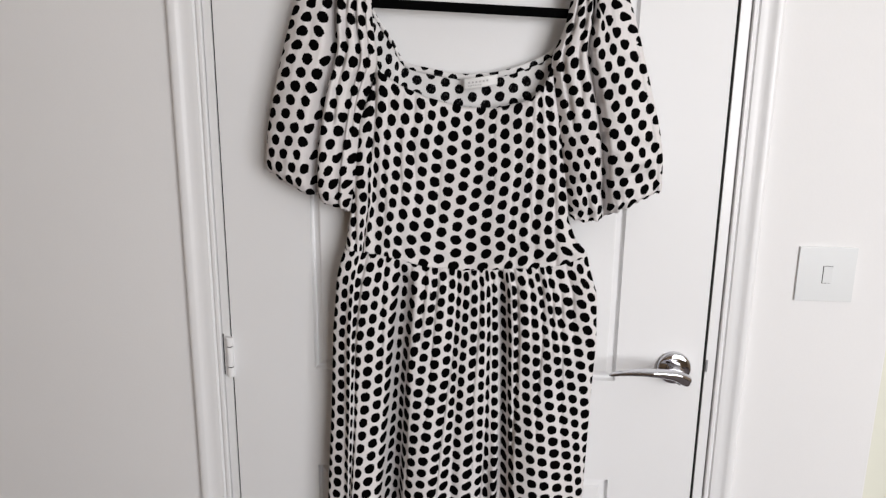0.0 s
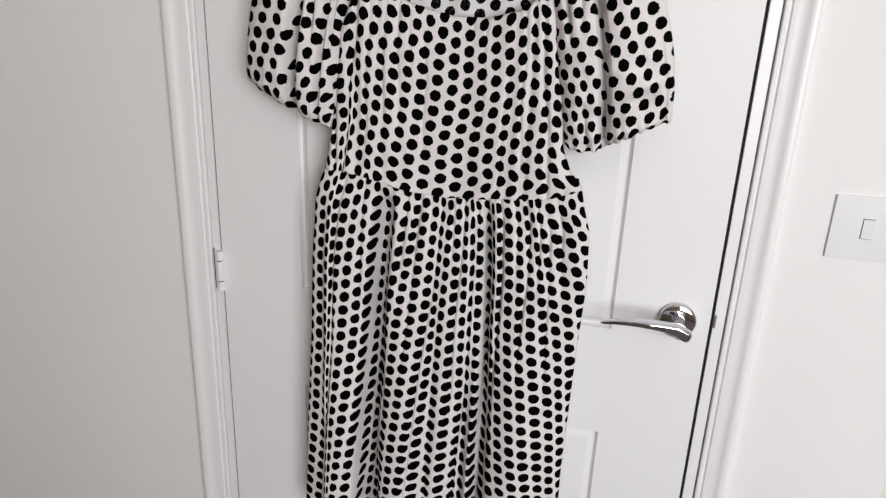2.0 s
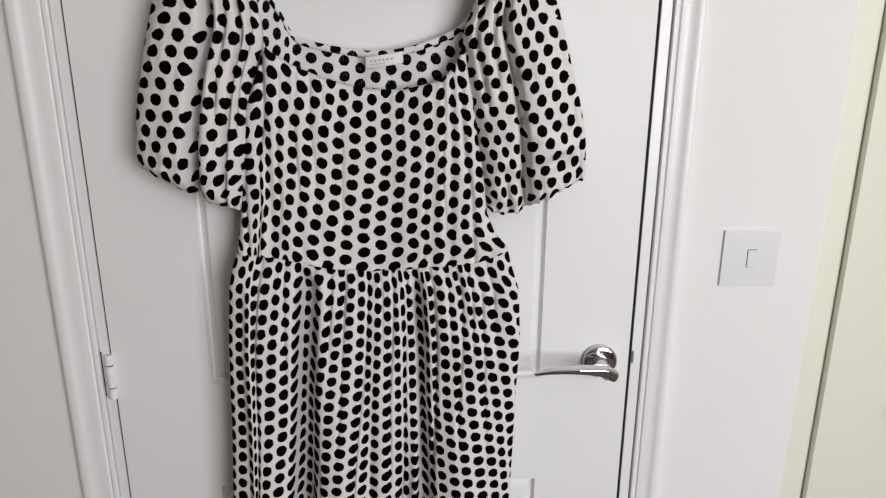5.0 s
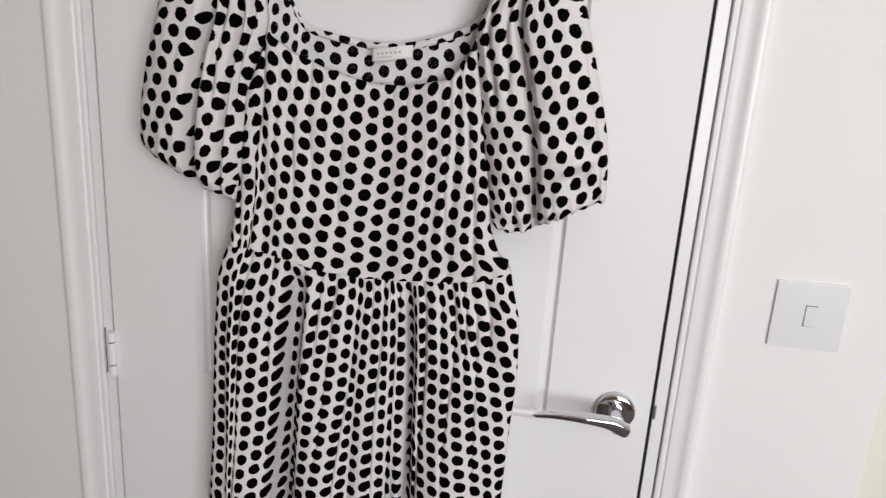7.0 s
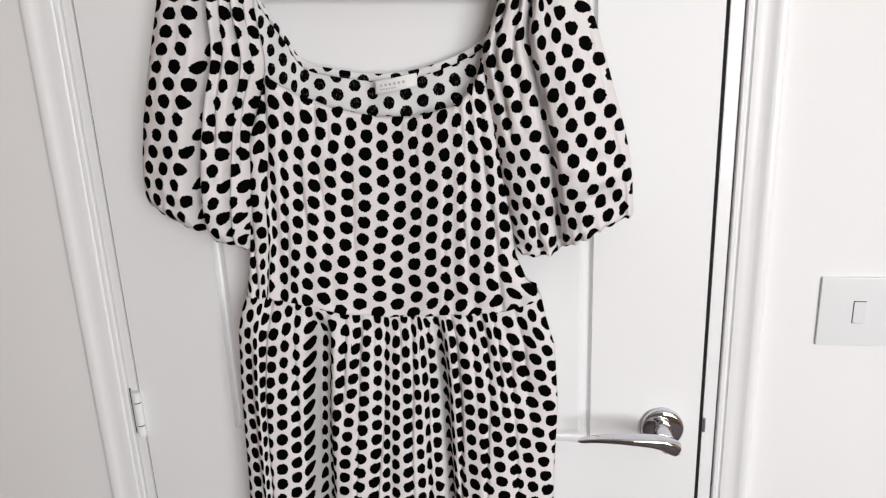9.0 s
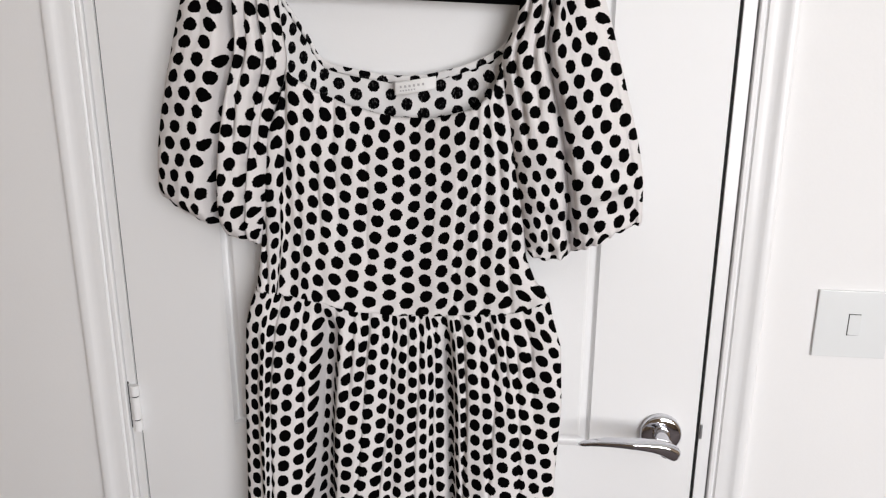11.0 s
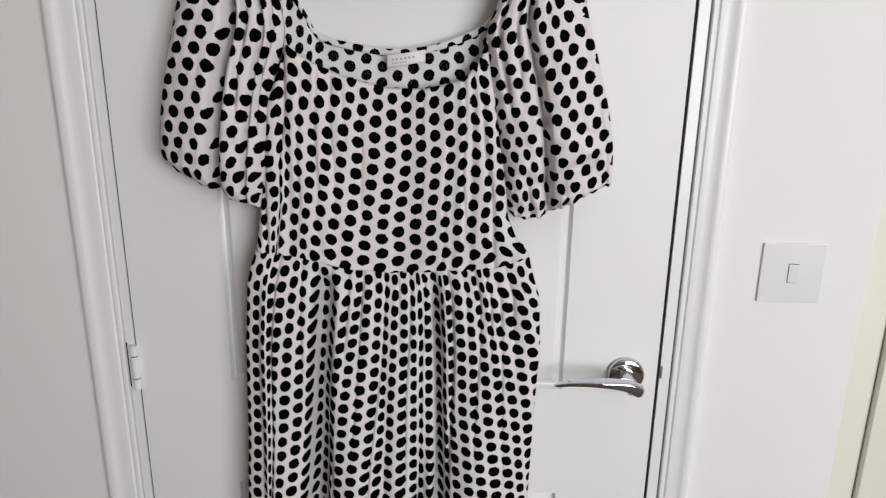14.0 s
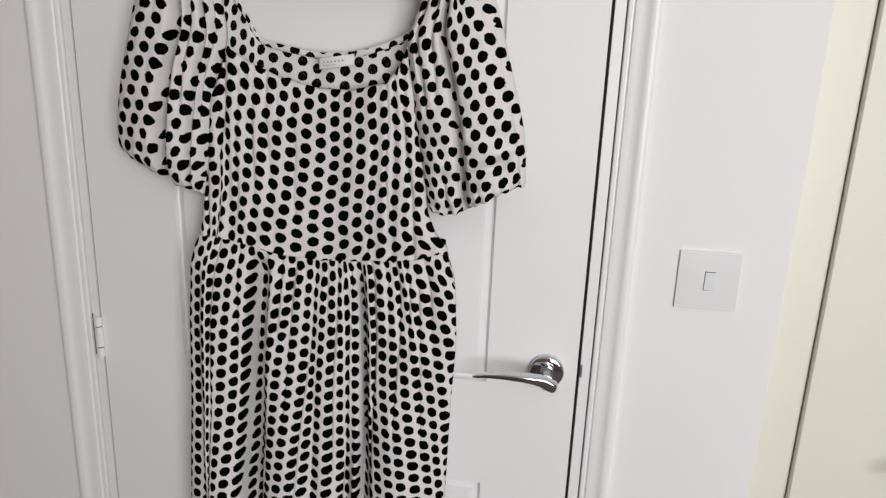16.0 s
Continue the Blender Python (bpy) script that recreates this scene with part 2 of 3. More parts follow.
box(0.71, 2.19, -2.8, -2.7, 0, 0.70, bm=bm)
box(0.71, 2.19, -2.8, -2.7, 2.22, 2.4, bm=bm)
structure("wall_south", bm, ROOM, "unseen wall with a window opening, toned for bounce and reflections", "wall")
structure("wall_east", box(2.4, 2.5, -2.7, 0.24, 0, 2.4), ROOM, "unseen side wall, toned for bounce and reflections", "wall")
structure("floor", box(-1.85, 2.5, -2.8, 0.24, -0.05, 0), DARK_FLOOR, "unseen floor, darkened for reflections in the chrome", "floor")
structure("ceiling", box(-1.85, 2.5, -2.8, 0.24, 2.4, 2.46), CEIL, "plain white ceiling", "ceiling")

win = thing("window_1", (1.45, -2.75, 0.77), "white framed window in the wall behind", "window", kind="structure")
bm = bmesh.new()
for x0, x1, z0, z1 in ((0.71, 0.77, 0.77, 2.22), (2.13, 2.19, 0.77, 2.22), (0.77, 2.13, 0.77, 0.83), (0.77, 2.13, 2.16, 2.22), (1.42, 1.48, 0.83, 2.16)):
    box(x0, x1, -2.78, -2.72, z0, z1, 0.004, bm)
part("window_frame", bm, GLASS, win)
part("window_sill", box(0.66, 2.24, -2.698, -2.62, 0.735, 0.762, 0.006), GLASS, win)

# door lining and architrave
bm = box(-0.3966, LX - 0.0030, 0.0, 0.12, 0, 2.003, 0.0008)
box(RX + 0.0042, 0.4008, 0.0, 0.12, 0, 2.003, 0.0012, bm)
box(LX - 0.0028, RX + 0.0040, 0.0, 0.12, TOP + 0.004, 2.003, 0.001, bm)
box(LX - 0.002, LX + 0.012, 0.047, 0.075, 0, TOP + 0.004, 0, bm)
box(RX - 0.012, RX + 0.0040, 0.047, 0.075, 0, TOP + 0.004, 0, bm)
lining = structure("trim_door_lining", bm, GLOSS, "white painted timber door lining", "door frame")
part("strike_plate", box(RX + 0.0046, RX + 0.0078, -0.0010, 0.02, 0.985, 1.005, 0.0008), STEEL, lining, "small dull steel strike plate")
# a solid black block draws the shade of the latch slot
part("strike_slot", box(RX + 0.0006, RX + 0.0040, 0.0012, 0.024, 0.974, 1.018), DARK, lining, "black block standing in for the shaded latch slot")

# added black strips darken both door gaps in place of real shade
part("gap_shade_strip", box(RX + 0.0003, RX + 0.0037, 0.0018, 0.03, 0.006, TOP), DARK, lining, "black strip standing in for shade in the door gap")
part("gap_shade_strip", box(LX - 0.0028, LX - 0.0002, 0.0032, 0.03, 0.006, TOP), DARK, lining, "black strip standing in for shade in the hinge gap")

PROFILE = [(0, 0.0), (0, 0.0065), (0.0012, 0.0082), (0.005, 0.0085), (0.0062, 0.0072), (0.0066, 0.0052), (0.0085, 0.0048), (0.0098, 0.0062), (0.0105, 0.0085),
           (0.0155, 0.0091), (0.022, 0.0096), (0.027, 0.0107), (0.0305, 0.0122), (0.0335, 0.0135), (0.038, 0.0142), (0.042, 0.0136), (0.0448, 0.0116), (0.046, 0.009), (0.046, 0.0)]
PROFILE = PROFILE[:9] + [tuple(curve_at([(d, p, 0) for d, p in PROFILE[8:-1]], k / 30))[:2] for k in range(1, 31)] + PROFILE[-1:]


def architrave(name, side, inner, wide):
    """One leg: side -1 runs away to the left of the door, +1 to the right."""
    bm = bmesh.new()
    rings = []
    for low in (True, False):
        rings.append([bm.verts.new((inner + side * d * wide, WY - p, 0.0 if low else 2.012 + d)) for d, p in PROFILE])
    for i in range(len(PROFILE) - 1):
        bm.faces.new((rings[0][i], rings[0][i + 1], rings[1][i + 1], rings[1][i]))
    bm.faces.new(rings[0]), bm.faces.new(rings[1])
    ob = structure(name, bm, GLOSS, "white moulded architrave with a rounded outer edge", "architrave")
    return ob


architrave("trim_architrave_left", -1, -0.3978, 1.13)
architrave("trim_architrave_right", 1, 0.4022, 0.92)
bm = bmesh.new()
ra = [bm.verts.new((-0.3978 - d * 1.13, WY - p, 2.012 + d)) for d, p in PROFILE]
rb = [bm.verts.new((0.4022 + d * 0.92, WY - p, 2.012 + d)) for d, p in PROFILE]
for i in range(len(PROFILE) - 1):
    bm.faces.new((ra[i], rb[i], rb[i + 1], ra[i + 1]))
bm.faces.new(ra), bm.faces.new(rb)
structure("trim_architrave_head", bm, GLOSS, "white moulded head architrave", "architrave")

# ---- the moulded door ----
door = thing("door_1", (0, 0.02, 0), "closed white moulded two-panel interior door", "door", kind="structure")
XS = [LX, -0.242, 0.2475, RX]
ZS = [0.006, 0.21, 0.787, 0.963, 1.84, TOP]
RINGS = [(0, 0), (0.0008, 0.0030), (0.0018, 0.0075), (0.0032, 0.0095), (0.0048, 0.0094), (0.0100, 0.0056), (0.0132, 0.0036), (0.0144, 0.0014), (0.0165, 0.0008)]
bm = bmesh.new()
for i in range(3):
    for j in range(5):
        x0, x1, z0, z1 = XS[i], XS[i + 1], ZS[j], ZS[j + 1]
        if i == 1 and j in (1, 3):
            rings = [[bm.verts.new(c) for c in ((x0 + d, y, z0 + d), (x1 - d, y, z0 + d), (x1 - d, y, z1 - d), (x0 + d, y, z1 - d))] for d, y in RINGS]
            for a, b in zip(rings, rings[1:]):
                for k in range(4):
                    bm.faces.new((a[k], a[(k + 1) % 4], b[(k + 1) % 4], b[k]))
            bm.faces.new(rings[-1])
        else:
            bm.faces.new([bm.verts.new(c) for c in ((x0, 0, z0), (x1, 0, z0), (x1, 0, z1), (x0, 0, z1))])
rim = [(LX, ZS[0]), (RX, ZS[0]), (RX, TOP), (LX, TOP)]
f = [bm.verts.new((x, 0, z)) for x, z in rim]
k2 = [bm.verts.new((x, 0.038, z)) for x, z in rim]
for k in range(4):
    bm.faces.new((f[k], f[(k + 1) % 4], k2[(k + 1) % 4], k2[k]))
bm.faces.new(k2)
bmesh.ops.remove_doubles(bm, verts=bm.verts, dist=1e-5)
part("leaf", bm, DOORP, door, "white painted leaf with two moulded panels")


def hinge(z):
    kn = [((-0.3832, -0.0055, zz), (1, 0, 0), (0, 1, 0)) for zz in (0, 0.0008, 0.0242, 0.025)]
    secs = [ellipse(0.0052, 0.0052, 18), ellipse(0.0060, 0.0060, 18), ellipse(0.0060, 0.0060, 18), ellipse(0.0052, 0.0052, 18)]
    plate = part("hinge", box(-0.3945, -0.3842, -0.0016, 0.0, z - 0.031, z + 0.038, 0.0005), GLOSS, door, "white painted butt hinge")
    for k, (lo, hi) in enumerate(((-0.031, -0.0145), (-0.0130, 0.0212), (0.0228, 0.038))):
        s = (hi - lo) / 0.025
        part("knuckle", sweep([((o[0], o[1], z + lo + o[2] * s), a, b) for o, a, b in kn], secs), GLOSS, plate, smooth=False)
    # black pin puts the shade of the knuckle joints into its colour
    part("hinge_pin", sweep([((-0.3832, -0.0055, z + zz), (1, 0, 0), (0, 1, 0)) for zz in (-0.030, 0.036)], [ellipse(0.0044, 0.0044, 12)] * 2), DARK, plate, "pin coloured black for the shaded joints between the knuckles")
    # thin dark strip laid on the lining as the shadow line of the hinge
    part("hinge_shade_line", box(-0.3964, -0.3946, -0.0007, 0.0005, z - 0.030, z + 0.041), DARK, plate, "dark strip painting the shadow line beside the hinge leaf")
    return plate


hinge(0.976)


def lever_handle(parent, x, z, y, length, flip=1, drop=0.0):
    """Round rose, neck and a waved lever that tapers to its tip; the tip points to -x."""
    rose = part("handle_rose", lathe_y(x, z, [(y, 0.0262), (y - 0.006, 0.0262), (y - 0.0085, 0.0252), (y - 0.0098, 0.0225), (y - 0.0104, 0.014)], 48), CHROME, parent, "polished chrome round rose", True)
    part("handle_neck", lathe_y(x, z, [(y - 0.009, 0.0115), (y - 0.016, 0.0108), (y - 0.018, 0.0098), (y - 0.036, 0.0098), (y - 0.050, 0.0092)], 32), CHROME, parent, "chrome neck", True)
    pts = [(0.0155, -0.0085, 0.0150), (0.0135, -0.0080, 0.0180), (0.006, -0.0045, 0.0200), (-0.005, 0.0012, 0.0188), (-0.018, 0.0040, 0.0150), (-0.040, 0.0060, 0.0115), (-0.065, 0.0050, 0.0090), (-0.085, 0.0020, 0.0070),
           (-0.099, -0.0015, 0.0052), (-0.102, -0.0025, 0.0025)]
    k = length / 0.102
    path, secs = [], []
    for i in range(46):
        t = i / 45
        p = curve_at(pts, t)
        q = curve_at(pts, min(1, t + 0.02)) - curve_at(pts, max(0, t - 0.02))
        sc = k if p.x < 0 else 1.0
        d = Vector((q.x * sc, 0, q.y)).normalized()
        path.append(((x + p.x * sc, y - 0.047 - 0.006 * (1 - abs(2 * t - 1)), z + 0.0035 + p.y + drop * t), (0, 1, 0), (-d.z, 0, d.x)))
        endk = min(1, 0.35 + 5 * min(t, 1 - t) ** 0.7) if min(t, 1 - t) < 0.06 else 1
        secs.append(ellipse(max(0.0016, interp(t, [(0, 0.0085), (0.25, 0.0095), (0.7, 0.0080), (1, 0.0035)]) * endk), max(0.0012, p.z * 0.44 * endk), 28, 0.55))
    part("handle_lever", sweep(path, secs), CHROME, parent, "waved chrome lever", True)


lever_handle(door, 0.3365, 0.991, 0.0, 0.107)

# ---- light switch ----
switch = thing("light_switch", (0.548, WY, 1.149), "square white plastic one-gang light switch on the wall", "light switch")
part("plate", box(0.5075, 0.5910, WY - 0.0042, WY, 1.1070, 1.1910, 0.0009), PLASTIC, switch)
part("rocker_gap", box(0.5437, 0.5577, WY - 0.0045, WY - 0.0041, 1.1355, 1.1625), DARK, switch, "dark line round the rocker")
bm = bmesh.new()
lo = [bm.verts.new((x, yy, 1.1362)) for x, yy in ((0.5445, WY - 0.0037), (0.5573, WY - 0.0037), (0.5573, WY - 0.0063), (0.5445, WY - 0.0051))]
hi = [bm.verts.new((x, yy, 1.1618)) for x, yy in ((0.5445, WY - 0.0037), (0.5573, WY - 0.0037), (0.5573, WY - 0.0063), (0.5445, WY - 0.0051))]
for k in range(4):
    bm.faces.new((lo[k], lo[(k + 1) % 4], hi[(k + 1) % 4], hi[k]))
bm.faces.new(lo), bm.faces.new(hi)
part("rocker", bm, PLASTIC, switch, "small white rocker")

# ---- cream cupboard in the recess ----
structure("trim_cupboard_frame", box(0.6565, 0.7285, 0.062, 0.15, 0, 2.4, 0.001), CREAM, "cream painted cupboard frame strip", "door frame")
cup = thing("door_2", (1.1, 0.06, 0), "closed cream painted flush cupboard door", "door", kind="structure")
part("leaf", box(0.7307, 1.49, 0.050, 0.088, 0.006, 2.0, 0.0015), CREAM, cup, "plain cream leaf")
lever_handle(cup, 0.950, 0.868, 0.050, 0.103)
structure("trim_cupboard_stop", box(0.7286, 0.7306, 0.09, 0.15, 0, 2.4), CREAM, "cream rebate behind the cupboard door gap", "door frame")
structure("wall_north_far", box(1.494, 2.4, 0.062, 0.15, 0, 2.4), CREAM, "plain cream wall beyond the cupboard", "wall")
structure("wall_north_over", box(0.7290, 1.494, 0.062, 0.15, 2.004, 2.4), CREAM, "plain cream wall over the cupboard", "wall")

# ---- hanger ----
hanger = thing("clothes_hanger", (0.0, -0.03, 1.5), "slim black velvet clothes hanger hanging on the door", "clothes hanger")


def rod(name, pts, radius, material, parent, label="", flat=1.0, steps=40):
    path, secs = [], []
    for i in range(steps + 1):
        t = i / steps
        p = curve_at(pts, t)
        d = (curve_at(pts, min(1, t + 0.01)) - curve_at(pts, max(0, t - 0.01))).normalized()
        side = Vector((0, 1, 0))
        path.append((p, side, d.cross(side).normalized()))
        secs.append(ellipse(radius * flat, radius, 16, 0.8))
    return part(name, sweep(path, secs), material, parent, label, True)


rod("bar", [(-0.205, -0.031, 1.5380), (0.0, -0.031, 1.5275), (0.205, -0.031, 1.5165)], 0.0066, VELVET, hanger, "straight black trouser bar", 0.45)
rod("shoulder_arms", [(-0.205, -0.031, 1.5380), (-0.214, -0.031, 1.545), (-0.18, -0.031, 1.572), (-0.06, -0.031, 1.622), (0.0, -0.031, 1.635), (0.06, -0.031, 1.618), (0.18, -0.031, 1.558), (0.213, -0.031, 1.527), (0.205, -0.031, 1.5165)], 0.0064, VELVET, hanger, "sloping black shoulder arms", 0.45, 80)
rod("hook", [(0.0, -0.031, 1.632), (0.0, -0.031, 1.68), (0.012, -0.031, 1.70), (0.022, -0.026, 1.722), (0.012, -0.012, 1.745), (0.0, -0.0035, 1.748), (-0.012, -0.0022, 1.742)], 0.0020, CHROME, hanger, "chrome wire hook")

# ---- dress ----
dress = thing("dress", (0.0, -0.05, 0.57), "white cotton midi dress with black dots and puff sleeves", "dress")


def bump(x, c, w):
    return math.exp(-((x - c) / w) ** 2)


def smooth01(t):
    t = min(1.0, max(0.0, t))
    return t * t * (3 - 2 * t)


def askew(x, z):
    """The dress hangs a little askew: its one side stands further off the door."""
    return -0.011 * smooth01((0.0 - x) / 0.2) * smooth01((1.25 - z) / 0.15)


SEAM = [(-0.176, 1.181), (-0.145, 1.179), (-0.11, 1.173), (-0.06, 1.158), (0.0, 1.151), (0.068, 1.156), (0.138, 1.164), (0.186, 1.182)]
SKL = [(0.555, -0.2230), (0.75, -0.2110), (0.93, -0.200), (1.05, -0.1945), (1.135, -0.186), (1.165, -0.180), (1.182, -0.174)]
SKR = [(0.555, 0.200), (0.75, 0.197), (0.96, 0.201), (1.05, 0.205), (1.125, 0.201), (1.16, 0.190), (1.182, 0.185)]
rnd = random.Random(4)
PLEATS = []
px = -0.172
while px < 0.178:
    PLEATS.append((px, 0.0035 + 0.0035 * rnd.random(), 0.0055 + 0.005 * rnd.random(), rnd.uniform(-0.10, 0.06), rnd.uniform(0.10, 0.34)))
    px += rnd.uniform(0.013, 0.027)


# creases: place at the top, place at the hem, depth, half width, from, to
SKIRT_TUCKS = [(-0.164, -0.170, 0.007, 0.0030, 0.0, 1.2), (-0.130, -0.124, 0.006, 0.0035, 0.0, 0.40), (-0.114, -0.104, 0.003, 0.0030, 0.0, 1.2), (-0.090, -0.080, 0.003, 0.0030, 0.0, 1.2),
               (-0.066, -0.070, 0.005, 0.0030, 0.0, 0.30), (-0.043, -0.075, 0.005, 0.0026, 0.0, 0.55), (-0.028, -0.03, 0.004, 0.0026, 0.0, 0.22), (-0.012, -0.046, 0.0045, 0.0024, 0.0, 1.0),
               (0.004, 0.004, 0.004, 0.0025, 0.0, 0.25), (0.020, 0.016, 0.0045, 0.0028, 0.0, 0.75), (0.042, 0.033, 0.0050, 0.0026, 0.0, 1.2), (0.055, 0.074, 0.016, 0.0052, 0.0, 1.2),
               (0.079, 0.086, 0.006, 0.0028, 0.0, 0.8), (0.099, 0.10, 0.004, 0.0026, 0.0, 0.25), (0.116, 0.119, 0.0045, 0.0026, 0.0, 0.55), (0.131, 0.14, 0.004, 0.0026, 0.0, 0.3), (0.144, 0.168, 0.0035, 0.0026, 0.05, 0.65), (0.163, 0.175, 0.004, 0.0030, 0.0, 0.3)]
BODICE_TUCKS = [(-0.124, -0.147, 0.0055, 0.0026, -0.2, 1.2), (-0.108, -0.119, 0.0028, 0.0035, 0.05, 1.0), (-0.088, -0.093, 0.0020, 0.0028, -0.2, 0.75), (-0.055, -0.050, 0.0013, 0.0028, -0.2, 0.5), (-0.071, -0.069, 0.0018, 0.0028, -0.2, 0.9), (-0.036, -0.033, 0.0014, 0.0028, 0.1, 0.9), (0.047, 0.040, 0.0014, 0.0028, 0.0, 0.8), (0.028, 0.018, 0.0013, 0.0028, -0.2, 0.3),
                (0.082, 0.070, 0.0018, 0.0030, 0.3, 1.2), (0.097, 0.100, 0.0028, 0.0030, -0.2, 1.0), (0.115, 0.142, 0.0045, 0.0036, 0.0, 1.2), (-0.150, -0.160, 0.004, 0.003, 0.3, 1.2)]


def tuck_at(table, n, w):
    """Depth of the tucks at n, w."""
    y = 0.0
    for top, low, depth, half, lo, hi in table:
        fade = smooth01((w - lo) / 0.03 if lo > 0 else 1.0) * smooth01((hi - w) / 0.22)
        q = (n - top - (low - top) * w - 0.0016 * math.sin(11 * w + 60 * top)) / half
        if fade > 0 and abs(q) < 6:
            y += depth * fade * math.exp(-q * q)
    return y


LAP_EDGE = [(0, 0.058), (0.35, 0.063), (0.65, 0.078), (1, 0.088)]
POCKET_EDGE = [(0, 0.238), (0.35, 0.224), (0.65, 0.209), (1, 0.212)]
POCKET_FAR = [(0, 0.290), (0.35, 0.280), (0.65, 0.276), (1, 0.290)]
VALLEY_EDGE = [(0, 0.663), (0.35, 0.680), (0.65, 0.704), (1, 0.745)]
HEM = [(0, -0.002), (0.085, 0.0), (0.095, -0.016), (0.205, -0.016), (0.22, 0.006), (0.27, 0.004), (0.33, -0.006), (0.5, -0.007), (0.6, 0.003), (0.7, -0.003), (0.85, -0.006), (1, 0.004)]


def step_to(s, at, soft):
    """0 before the place and 1 after it, or the other way round where soft is negative."""
    return 1.0 / (1.0 + math.exp(-max(-30.0, min(30.0, (s - at) / soft))))


def skirt_point(s, w):
    """s 0..1 across the front, w 0..1 from waist seam to hem."""
    xs = -0.176 + 0.362 * s
    ztop = interp(xs, SEAM)
    zhem = 0.594 + interp(s, HEM)
    z = ztop + (zhem - ztop) * w
    l, r = interp(z, SKL), interp(z, SKR)
    x = l + (r - l) * s
    n = -0.205 + 0.405 * s
    grow = smooth01(w * 1.15 + 0.06)
    base = -0.060 - 0.010 * smooth01(w * 12) - 0.004 * w + (0.016 - 0.010 * w) * bump(x, 0.0, 0.08)
    y = base
    y += grow * (-0.013 * bump(n, -0.150, 0.030) + 0.012 * bump(n, -0.100, 0.018) - 0.022 * bump(n, -0.045, 0.036) + 0.012 * bump(n, 0.040, 0.015) + 0.010 * bump(n, 0.072, 0.011)
                 - 0.022 * bump(n, 0.125, 0.036) - 0.008 * bump(n, 0.008, 0.012) + 0.008 * bump(n, -0.012, 0.007) - 0.006 * bump(n, 0.058, 0.006))
    early = smooth01(w * 9) * (1 - 0.5 * smooth01(w * 1.6))
    y += early * (0.006 * bump(n, 0.045, 0.007))
    # three folds laid over one another: a narrow strip tucked behind a panel, a deep pocket beside it, a long soft valley
    drop = smooth01(w * 7)
    y += (0.008 + 0.010 * w) * drop * step_to(s, interp(w, LAP_EDGE), -0.0045)
    y += (0.042 + 0.006 * w) * smooth01(w * 12) * step_to(s, interp(w, POCKET_EDGE), 0.0032) * step_to(s, interp(w, POCKET_FAR), -0.008)
    edge = interp(w, VALLEY_EDGE)
    y += 0.022 * drop * (1 - 0.85 * smooth01((w - 0.45) / 0.45)) * step_to(s, edge - 0.045, 0.012) * step_to(s, edge, -0.004)
    for c, a, wd, lean, ln in PLEATS:
        fade = math.exp(-w / ln) * smooth01(w * 26)
        y += 0.9 * a * fade * bump(n, c + lean * w * 0.25, wd * (1 + 1.2 * w))
    y += tuck_at(SKIRT_TUCKS, n, w) * (0.45 + 0.55 * smooth01(w * 14))
    y += 0.0016 * noise.noise(Vector((n * 40, w * 6, 1.3))) + 0.0035 * noise.noise(Vector((n * 9, w * 3.5, 7.7))) * smooth01(w * 3)
    edge = min(s, 1 - s)
    roll = max(0.0, 1 - edge / 0.06)
    y += (0.010 + 0.004 * w) * (1 - math.sqrt(max(0.0, 1 - roll * roll)))
    sway = 0.006 * math.sin(3.0 * w + 5 * n) * w
    return Vector((x + sway * (1 - roll), min(y + askew(x, z), -0.008), z))


def printed(grid, across, levels, drops, rise, ease=9, lap=1.0, swell=0.0, full=0.0):
    """The print on a gathered sheet: each dot column lies at its thousandth of the width at four heights, bunched where the cloth
    folds under; drops shift the rows of each column near the top and near the hem, as the weave is pulled, and lap gathers
    that shift into the folds between the columns; swell holds the cloth round each dot flat, full keeps dots from stretching."""
    rows, cols = len(grid), len(grid[0])
    s = np.linspace(0, 1, cols)
    kernel = np.ones(ease) / ease
    us, vs = [], []
    for j, line in enumerate(grid):
        w = levels[1][j]
        at = [np.interp(w, levels[0], [level[k] / 1000 for level in across]) for k in range(len(across[0]))]
        phase = [a + (b - a) * (w - 0.15) / 0.7 for a, b in zip(*drops)]
        ks = np.arange(len(at))
        first, last = 1.0 / max(0.01, at[1] - at[0]), 1.0 / max(0.01, at[-1] - at[-2])
        k = np.interp(s, at, ks) + np.minimum(0, s - at[0]) * first + np.maximum(0, s - at[-1]) * last
        k = np.convolve(np.pad(k, ease // 2, mode="reflect", reflect_type="odd"), kernel, "valid")
        off = k - np.round(k)
        # no dot is drawn wider than it is on the flat cloth
        run = np.concatenate([[0.0], np.cumsum([(q - p).length for p, q in zip(line, line[1:])])])
        flat = np.abs(run - np.interp(np.round(k), k, run)) / STEP_U
        off = off * (1 - swell * (1 - 4 * off * off))
        held = np.sign(off) * np.minimum(0.495, np.maximum(np.abs(off), flat * full))
        off = np.where((np.round(k) >= k[0]) & (np.round(k) <= k[-1]), held, off)
        us.append((np.round(k) + off + 0.5) * STEP_U)
        z = np.array([p[2] for p in line])
        between = k - np.floor(k)
        lapped = np.floor(k) + np.clip((between - 0.5) * lap + 0.5, 0, 1)
        vs.append((z / rise + np.interp(lapped, ks, phase)) * STEP_V + 1.4)
    return us, vs


# columns of dots on the skirt
SKIRT_TOP = [1, 42, 70, 82, 129, 166, 193, 234, 257, 303, 348, 383, 414, 454, 477, 507, 539, 569, 591, 609, 648, 671, 684, 724, 760, 788, 812, 833, 877, 925, 960]
